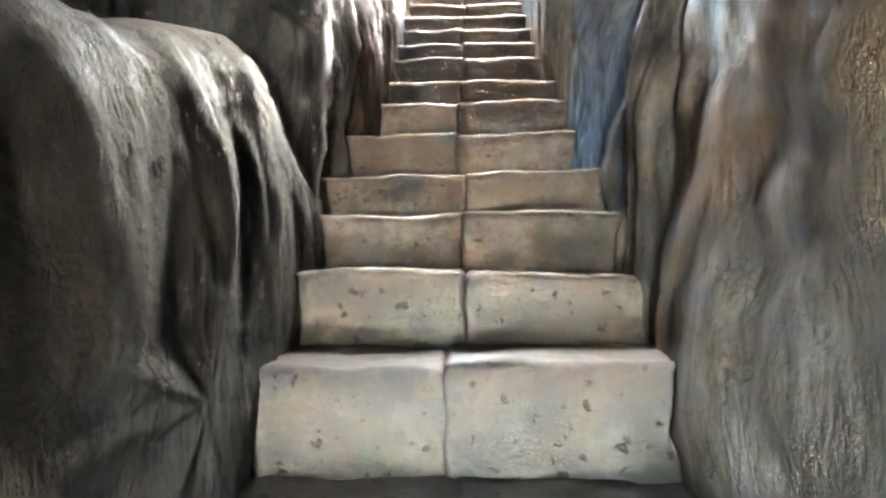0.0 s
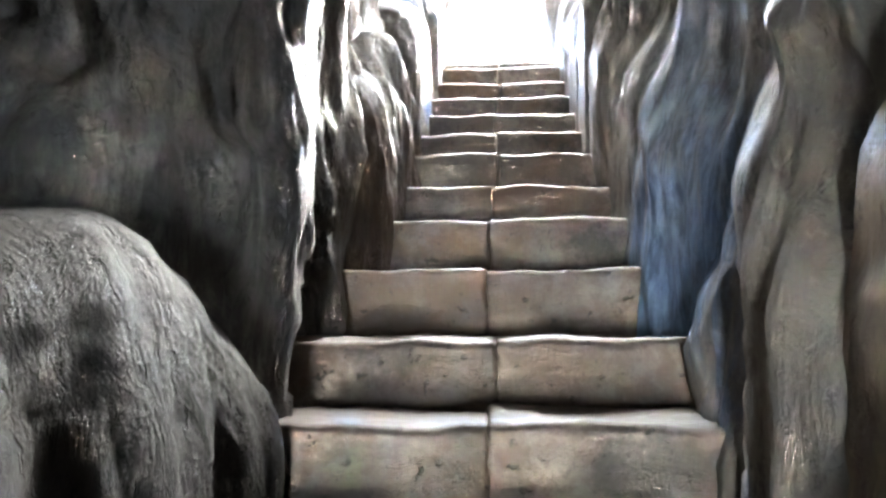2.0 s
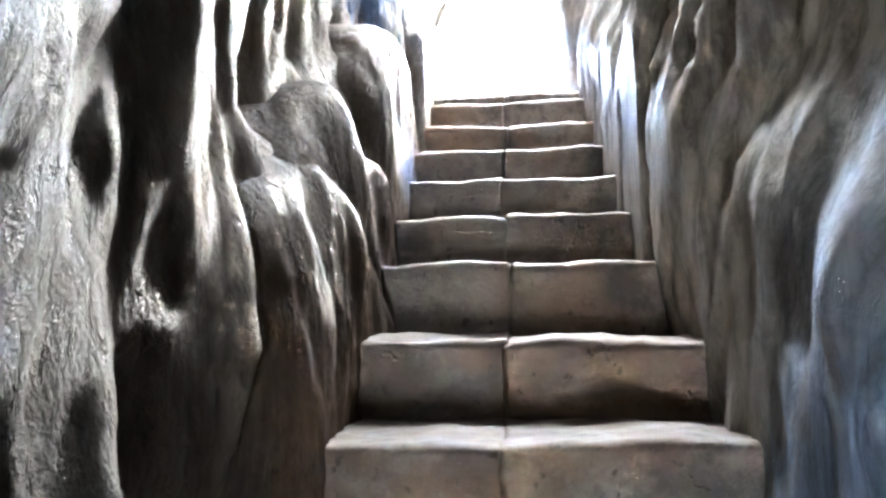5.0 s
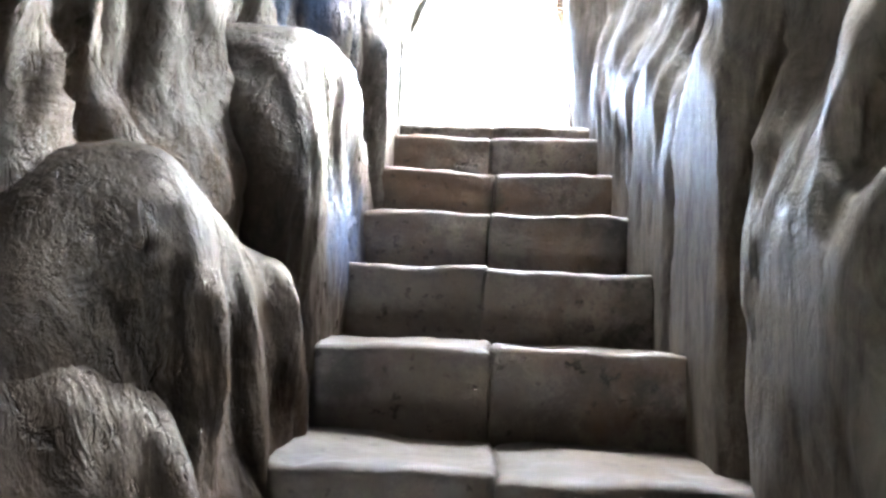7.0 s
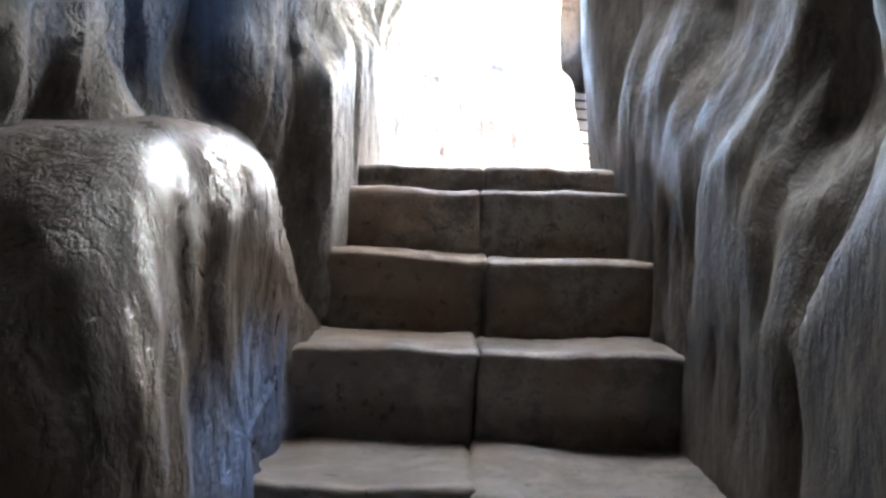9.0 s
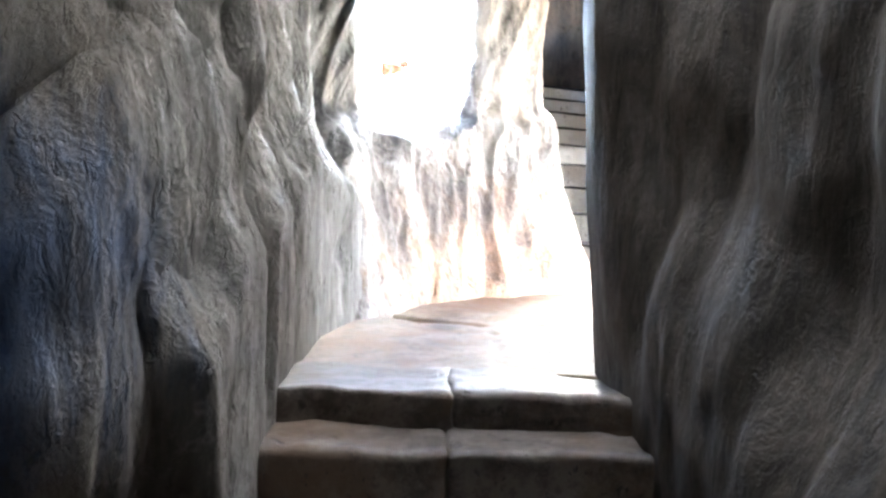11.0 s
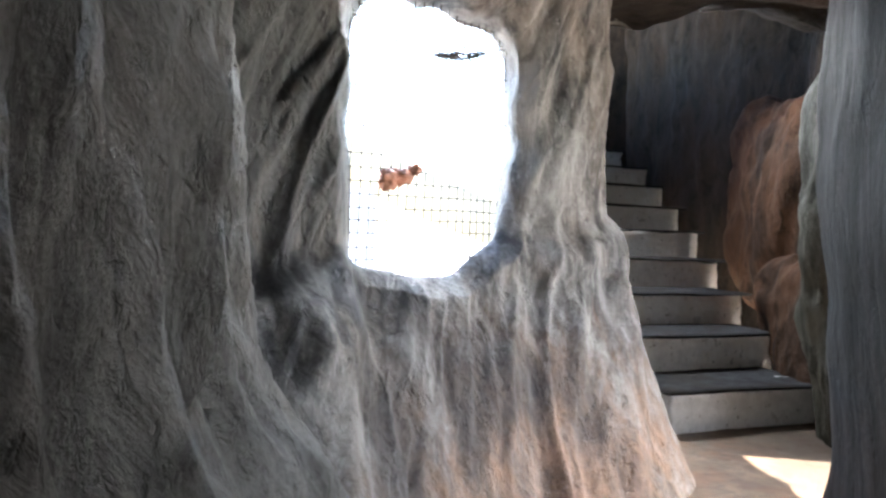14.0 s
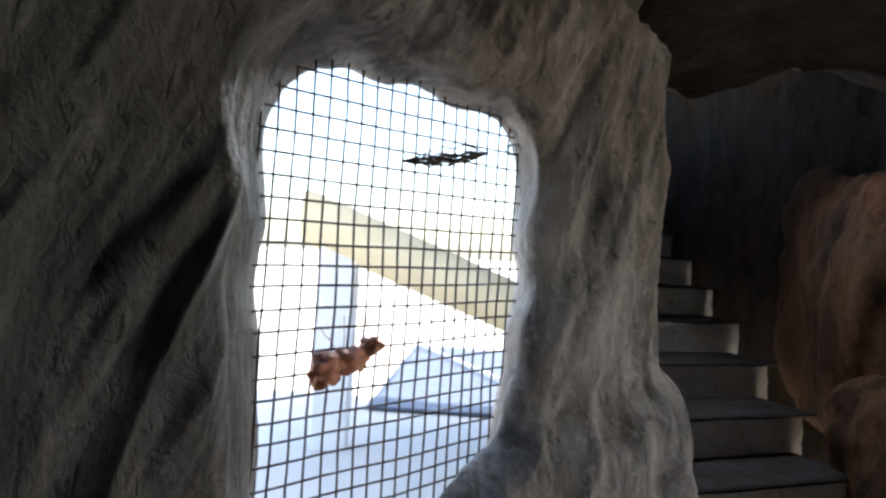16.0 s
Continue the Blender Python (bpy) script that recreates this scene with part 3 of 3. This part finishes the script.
def window_wall():
    nt, front, tube = 540, 150, 12
    a = np.linspace(0, 2 * np.pi, nt, endpoint=False)
    r0 = hole(a)
    left, right, low, high = -1.25, 5.4, LANDING - 0.15, LANDING + 2.4
    dx = np.where(np.cos(a) > 0, right - WU, WU - left) / np.maximum(np.abs(np.cos(a)), 1e-6)
    dz = np.where(np.sin(a) > 0, high - WZ, WZ - low) / np.maximum(np.abs(np.sin(a)), 1e-6)
    r1 = np.minimum(dx, dz)
    rings = []
    for i in range(tube):
        f = 1 - i / tube
        r = r0 * (1 + 0.07 * (1 - f) ** 2) + 0.012 * fbm(np.cos(a) * 5, np.sin(a) * 5, f + 0 * a, 3, 71)
        rings.append(on_wall(WU + r * np.cos(a), -0.03 + 0 * a, WZ + r * np.sin(a)) + np.array((-0.01 * f, 0.16 * f, 0.0)) - np.multiply.outer(0.20 * f * np.clip(-np.sin(a), 0, 1), np.array((0, 0, 1.0))))
    for i in range(front):
        f = (i / (front - 1)) ** 1.3
        r = r0 * 1.08 + (r1 - r0 * 1.08) * f
        U, Z = WU + r * np.cos(a), WZ + r * np.sin(a)
        H = Z - LANDING
        zero = 0 * U
        relief = 0.055 * fbm(U * 1.8, Z * 0.9, zero + 5, 3, 51) + 0.032 * fbm(U * 5 - 3 * Z, Z * 1.6, zero, 4, 52) + 0.026 * fbm(U * 14 - 7 * Z, Z * 2.6, zero, 4, 53)
        fold = 0.03 * (1 - np.abs(fbm(U * 2.4 - 0.9 * Z, Z * 0.6, zero, 3, 57)) * 3).clip(0, 1) ** 3
        foot = 0.39 * np.clip(1 - H / 0.74, 0, 1) ** 1.1
        side = np.clip((np.abs(U - 0.35) - 0.35) / 0.25, 0, 1)
        ledge = (0.04 + np.where(U < 0.35, 0.13, 0.05) * side) / (1 + np.exp(-(4.55 + 0.10 * (U - 0.35) + 0.05 * np.sin(U * 5.0) - Z) / 0.018))
        soft = np.clip((r - r0 * 1.08) / 0.06, 0, 1) ** 0.6
        off = soft * (0.02 + foot + ledge + relief + fold) - 0.03 * (1 - soft)
        start = 1.19 + 0.03 * np.clip((4.75 - Z) / 0.8, 0, 1) - 0.25 * foot
        bend = np.clip(U - start, 0, 9)
        q = np.clip(bend / 0.3, 0, 1) * np.pi / 2
        along = np.minimum(U, start) + np.where(bend > 0, (0.16 + off * 0.7) * np.sin(q), 0)
        back = np.where(bend > 0, (0.16 + off) * (1 - np.cos(q)) + np.clip(bend - 0.3, 0, 9), 0)
        rings.append(on_wall(along, off - back, Z) + np.multiply.outer(np.clip(bend - 0.3, 0, 9), np.array((0.80, 0.28, 0))))
    P = np.array(rings)
    verts, faces = list(P.reshape(-1, 3)), []
    for i in range(len(rings) - 1):
        for j in range(nt):
            k = (j + 1) % nt
            faces.append((i * nt + j, i * nt + k, (i + 1) * nt + k, (i + 1) * nt + j))
    base = len(verts)
    U, Z = WU + r1 * np.cos(a), WZ + r1 * np.sin(a)
    verts += list(on_wall(np.minimum(U, 1.2), -0.20 + 0 * U, Z))
    for j in range(nt):
        k = (j + 1) % nt
        faces.append((j, base + j, base + k, k))
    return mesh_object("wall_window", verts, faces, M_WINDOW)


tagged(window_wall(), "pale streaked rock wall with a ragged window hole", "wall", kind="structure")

# ---- second flight ----
stair2 = tagged(new("staircase_upper"), "pale-faced steps with dark treads going up behind the rock pillar", "staircase", kind="structure")
stair2.matrix_world = pose(1.22, 9.17, LANDING, 0, 0, 21)
for k in range(9):
    y, z = 0.40 * k - 0.04 * (k == 0), 0.195 * (k + 1)
    s = 0.154 * k
    ob = part("riser", worn_block(s, s + 0.93, y + 0.008, y + 0.25, z - 0.26, z - 0.012, 60 + k), M_RISER, stair2)
    ob = part("tread", worn_block(s - 0.02, s + 1.0, y, y + 0.50, z - 0.02, z, 80 + k, 0.3), M_TREAD, stair2)

# rock round the second flight and the landing
ys, hs = np.arange(9.25, 13.4, 0.035), np.arange(-0.2, 4.5, 0.035)
Y, H = np.meshgrid(ys, hs, indexing="ij")
X = 2.42 + 0.12 * fbm(Y * 1.7, H, Y * 0, 4, 61) - 0.2 * np.clip(Y - 10.4, 0, 3)
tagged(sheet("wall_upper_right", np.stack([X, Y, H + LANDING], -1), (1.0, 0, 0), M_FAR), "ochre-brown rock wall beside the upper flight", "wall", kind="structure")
us, hs = np.arange(1.0, 3.5, 0.08), np.arange(-0.2, 5.2, 0.08)
U, H = np.meshgrid(us, hs, indexing="ij")
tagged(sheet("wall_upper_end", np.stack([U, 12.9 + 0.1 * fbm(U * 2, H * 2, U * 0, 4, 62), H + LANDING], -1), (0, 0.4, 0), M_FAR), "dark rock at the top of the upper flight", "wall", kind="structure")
boulder((2.25, 9.80, 4.10), (0.22, 0.36, 0.43), 3.0, 111, M_LUMP, "ochre upright rock lump beside the upper flight", 0.3)
boulder((2.42, 10.42, 4.85), (0.30, 0.62, 0.75), 3.0, 112, M_LUMP, "ochre rounded rock lump above the upper steps", 0.1)
boulder((2.46, 9.72, 5.18), (0.22, 0.26, 0.32), 3.0, 113, M_LUMP, "reddish-brown rock lump high above the upper flight")
boulder((2.14, 9.02, 4.60), (0.34, 0.26, 1.05), 2.8, 114, M_MOSS, "grey-green rock at the side of the landing")

# outer side of the landing: a rough wall with a doorway
def slab(name, x0, x1, y0, y1, z0, z1, material, label):
    bm = worn_block(x0, x1, y0, y1, z0, z1, len(name), 2.0)
    me = bpy.data.meshes.new(name)
    bm.to_mesh(me)
    bm.free()
    me.materials.append(material)
    return tagged(new(name, me), label, "wall", kind="structure")


slab("wall_landing_south", 2.55, 2.95, 6.7, 7.35, 3.4, 6.3, M_RIGHT, "rough grey rock beside the outer doorway")
slab("wall_landing_north", 2.45, 2.95, 8.75, 9.4, 3.4, 6.3, M_RIGHT, "rough grey rock beside the outer doorway")
slab("wall_landing_head", 2.5, 2.95, 7.2, 8.9, 5.55, 6.4, M_RIGHT, "rough rock lintel over the outer doorway")
# unseen; the gap is closed to a slit to hold back outside light
slab("wall_back_left", -1.4, 0.18, -1.8, -1.4, -0.2, 2.9, M_BROWN, "rough rock beside the lower entrance")
slab("wall_back_right", 0.32, 1.9, -1.8, -1.4, -0.2, 2.9, M_BROWN, "rough rock beside the lower entrance")
slab("wall_back_head", -0.1, 0.6, -1.78, -1.42, 1.6, 2.9, M_BROWN, "rough rock over the lower entrance")

# ---- outside ----
ground_m, gt, gb = nodes_of("dusty_ground", 0.9)
gt.links.new(mix(gt, noise_tex(gt, coord(gt), 0.6), (0.38, 0.34, 0.28), (0.55, 0.5, 0.43)), gb.inputs["Base Color"])
bm = bmesh.new()
bmesh.ops.create_grid(bm, x_segments=8, y_segments=8, size=900)
me = bpy.data.meshes.new("ground")
bm.to_mesh(me)
bm.free()
me.materials.append(ground_m)
g = new("ground", me)
g.location.z = -0.4
tagged(g, "pale dusty ground around the rock", "ground", kind="structure")

plaster_m, pt, pb = nodes_of("ochre_plaster", 0.85)
pt.links.new(mix(pt, noise_tex(pt, coord(pt), 3.0), (0.55, 0.45, 0.27), (0.70, 0.60, 0.40)), pb.inputs["Base Color"])
white_m, wt, wb = nodes_of("whitewash", 0.8)
wt.links.new(mix(wt, noise_tex(wt, coord(wt), 4.0), (0.66, 0.67, 0.68), (0.78, 0.78, 0.77)), wb.inputs["Base Color"])
shade_m, tt, tb = nodes_of("terrace_shade", 0.6)
tt.links.new(mix(tt, noise_tex(tt, coord(tt), 5.0), (0.055, 0.07, 0.10), (0.085, 0.105, 0.145)), tb.inputs["Base Color"])
pave_m, vt, vb = nodes_of("terrace_concrete", 0.85)
vt.links.new(mix(vt, noise_tex(vt, coord(vt), 2.0, 8), (0.44, 0.42, 0.38), (0.58, 0.56, 0.52)), vb.inputs["Base Color"])

# terrace outside the window
ys, us = 8.75 + 500 * np.linspace(0, 1, 60) ** 3, 0.95 - 300 * np.linspace(1, 0, 40) ** 3
Y, X = np.meshgrid(ys, us, indexing="ij")
far = np.clip((Y - 13.2) / 0.5, 0, 1)
X = np.where(X > 0.9, 0.95 + far * 300.0, X)
tagged(sheet("pavement", np.stack([X, Y, 3.5 + 0.01 * fbm(X, Y, X * 0, 3, 91)], -1), (0, 0, -0.5), pave_m), "pale sunlit concrete terrace outside the window", "pavement", kind="structure")

# sloping parapet on its post
parapet = tagged(new("parapet"), "sloping ochre plastered parapet on a whitewashed post", "parapet")
bm = bmesh.new()
bmesh.ops.create_cube(bm, size=1.0)
for v in bm.verts:
    x = -0.85 if v.co.x < 0 else 3.6
    v.co = Vector((x, 12.0 if v.co.y < 0 else 12.28, 5.42 - 0.375 * (x + 0.85) + (0.0 if v.co.z > 0 else -0.40)))
bmesh.ops.bevel(bm, geom=bm.edges[:], offset=0.03, segments=3, affect="EDGES")
part("beam", bm, plaster_m, parapet)
part("post", worn_block(-0.70, -0.42, 12.02, 12.26, 3.45, 5.05, 3), white_m, parapet, "whitewashed post")

# flat sheet in place of the blue-grey shade on the terrace
ys, us = np.arange(13.4, 18.1, 0.1), np.arange(-0.4, 4.5, 0.1)
Y, X = np.meshgrid(ys, us, indexing="ij")
tagged(sheet("tarpaulin", np.stack([X + 0.15 * (Y - 13.4) * 0.5, Y, 3.53 + 0.015 * fbm(X * 3, Y * 3, X * 0, 3, 92)], -1), (0, 0, -0.02), shade_m), "blue-grey sheet standing in for shade on the pale terrace", "tarpaulin")


def tube(points, radius, sides=6):
    """A round wire through the points."""
    bm = bmesh.new()
    rings = []
    for i, p in enumerate(points):
        p = Vector(p)
        way = (Vector(points[min(i + 1, len(points) - 1)]) - Vector(points[max(i - 1, 0)])).normalized()
        side = way.orthogonal().normalized()
        up = way.cross(side)
        rings.append([bm.verts.new(p + radius * (math.cos(2 * math.pi * k / sides) * side + math.sin(2 * math.pi * k / sides) * up)) for k in range(sides)])
    for a, b in zip(rings, rings[1:]):
        for k in range(sides):
            q = min(range(sides), key=lambda n: (b[n].co - a[0].co).length)
            bm.faces.new((a[k], a[(k + 1) % sides], b[(q + k + 1) % sides], b[(q + k) % sides]))
    bm.faces.new(rings[0][::-1])
    bm.faces.new(rings[-1])
    bmesh.ops.recalc_face_normals(bm, faces=bm.faces[:])
    return bm


pole = tube([(0.02, 17.9, 3.59), (0.7, 16.0, 3.575), (1.3, 14.2, 3.59)], 0.022)
me = bpy.data.meshes.new("pole")
pole.to_mesh(me)
pole.free()
me.materials.append(white_m)
tagged(new("pole", me), "thin white pole lying across the blue-grey sheet", "pole")

# ---- wire screen in the window ----
wire_m, it, ib = nodes_of("rusty_wire", 0.55)
ib.inputs["Metallic"].default_value = 0.6
it.links.new(mix(it, noise_tex(it, coord(it), 60.0), (0.04, 0.036, 0.033), (0.09, 0.066, 0.052)), ib.inputs["Base Color"])
screen = tagged(new("wire_screen"), "rusty welded wire screen across the window hole", "screen")
wr_ = random.Random(12)


def screen_place(u, z):
    sag = 0.012 * noise.noise(Vector((u * 3, z * 3, 4))) + 0.004 * noise.noise(Vector((u * 11, z * 11, 2)))
    slip = 0.006 * noise.noise(Vector((u * 4, z * 4, 9)))
    return tuple(on_wall(np.array(u + slip), np.array(-0.115 + sag), np.array(z + slip * 0.7)))


for i in range(24):
    u = -0.02 + 0.0385 * i + wr_.uniform(-0.002, 0.002)
    part("wire", tube([screen_place(u + 0.01 * (z - 4.9), z) for z in np.linspace(4.40, 5.38, 16)], 0.0026, 5), wire_m, screen)
for i in range(24):
    z = 4.42 + 0.0405 * i + wr_.uniform(-0.002, 0.002)
    part("wire", tube([screen_place(u, z + 0.02 * (u - 0.4)) for u in np.linspace(-0.06, 0.88, 16)], 0.0026, 5), wire_m, screen)

# orange rag and twisted wire caught in the screen
rag_m, rt, rb = nodes_of("orange_plastic", 0.55)
rt.links.new(mix(rt, noise_tex(rt, coord(rt), 25.0), (0.42, 0.15, 0.08), (0.62, 0.29, 0.18)), rb.inputs["Base Color"])
rag = tagged(new("rag"), "crumpled orange plastic rag caught in the wire screen", "rag")
def crumple(u0, z0, w, h, seed):
    bm = bmesh.new()
    bmesh.ops.create_icosphere(bm, subdivisions=4, radius=1.0)
    for v in bm.verts:
        d = v.co.copy()
        k = 1 + 0.55 * noise.noise(d * 1.8 + Vector((seed, 0, 0))) + 0.16 * noise.noise(d * 5 + Vector((0, seed, 0)))
        v.co = Vector(on_wall(np.array(u0 + d.x * w * k), np.array(-0.10 + d.y * 0.022 * k), np.array(z0 + d.z * h * k)))
    return bm
part("knot", crumple(0.225, 4.745, 0.038, 0.030, 3), rag_m, rag)
part("fold", crumple(0.285, 4.76, 0.046, 0.024, 8), rag_m, rag)
part("tail", crumple(0.335, 4.785, 0.024, 0.018, 15), rag_m, rag)
for i in range(5):
    a = wr_.uniform(0.3, 2.4)
    u, z = 0.26 + 0.02 * i, 4.78
    part("strand", tube([screen_place(u + 0.02 * k * math.cos(a), z + 0.02 * k * math.sin(a) + 0.004 * (k % 2)) for k in range(4)], 0.0012, 4), rag_m, rag)
twist = tagged(new("wire_bundle"), "dark tangled bundle of wire hanging in the screen", "wire")
for i in range(16):
    pts = []
    o, lift = wr_.uniform(-0.018, 0.018), wr_.uniform(-0.018, 0.03)
    for k in range(9):
        f = k / 8
        u, z = 0.385 + 0.26 * f, 5.165 + 0.055 * f
        b = math.sin(f * math.pi)
        pts.append(tuple(on_wall(np.array(u + o * 0.4), np.array(-0.09 + 0.02 * b * math.sin(i)), np.array(z + b * (lift + 0.006 * math.sin(3 * f * 6 + i))))))
    part("strand", tube(pts, 0.0022, 4), wire_m, twist)
loop = tagged(new("wire_loop"), "small twisted wire loop fixing the screen", "wire")
part("coil", tube([tuple(on_wall(np.array(0.715 + 0.018 * math.cos(a * 0.8)), np.array(-0.085 + 0.0015 * a), np.array(5.235 + 0.013 * math.sin(a * 0.8)))) for a in range(20)], 0.0018, 5), wire_m, loop)
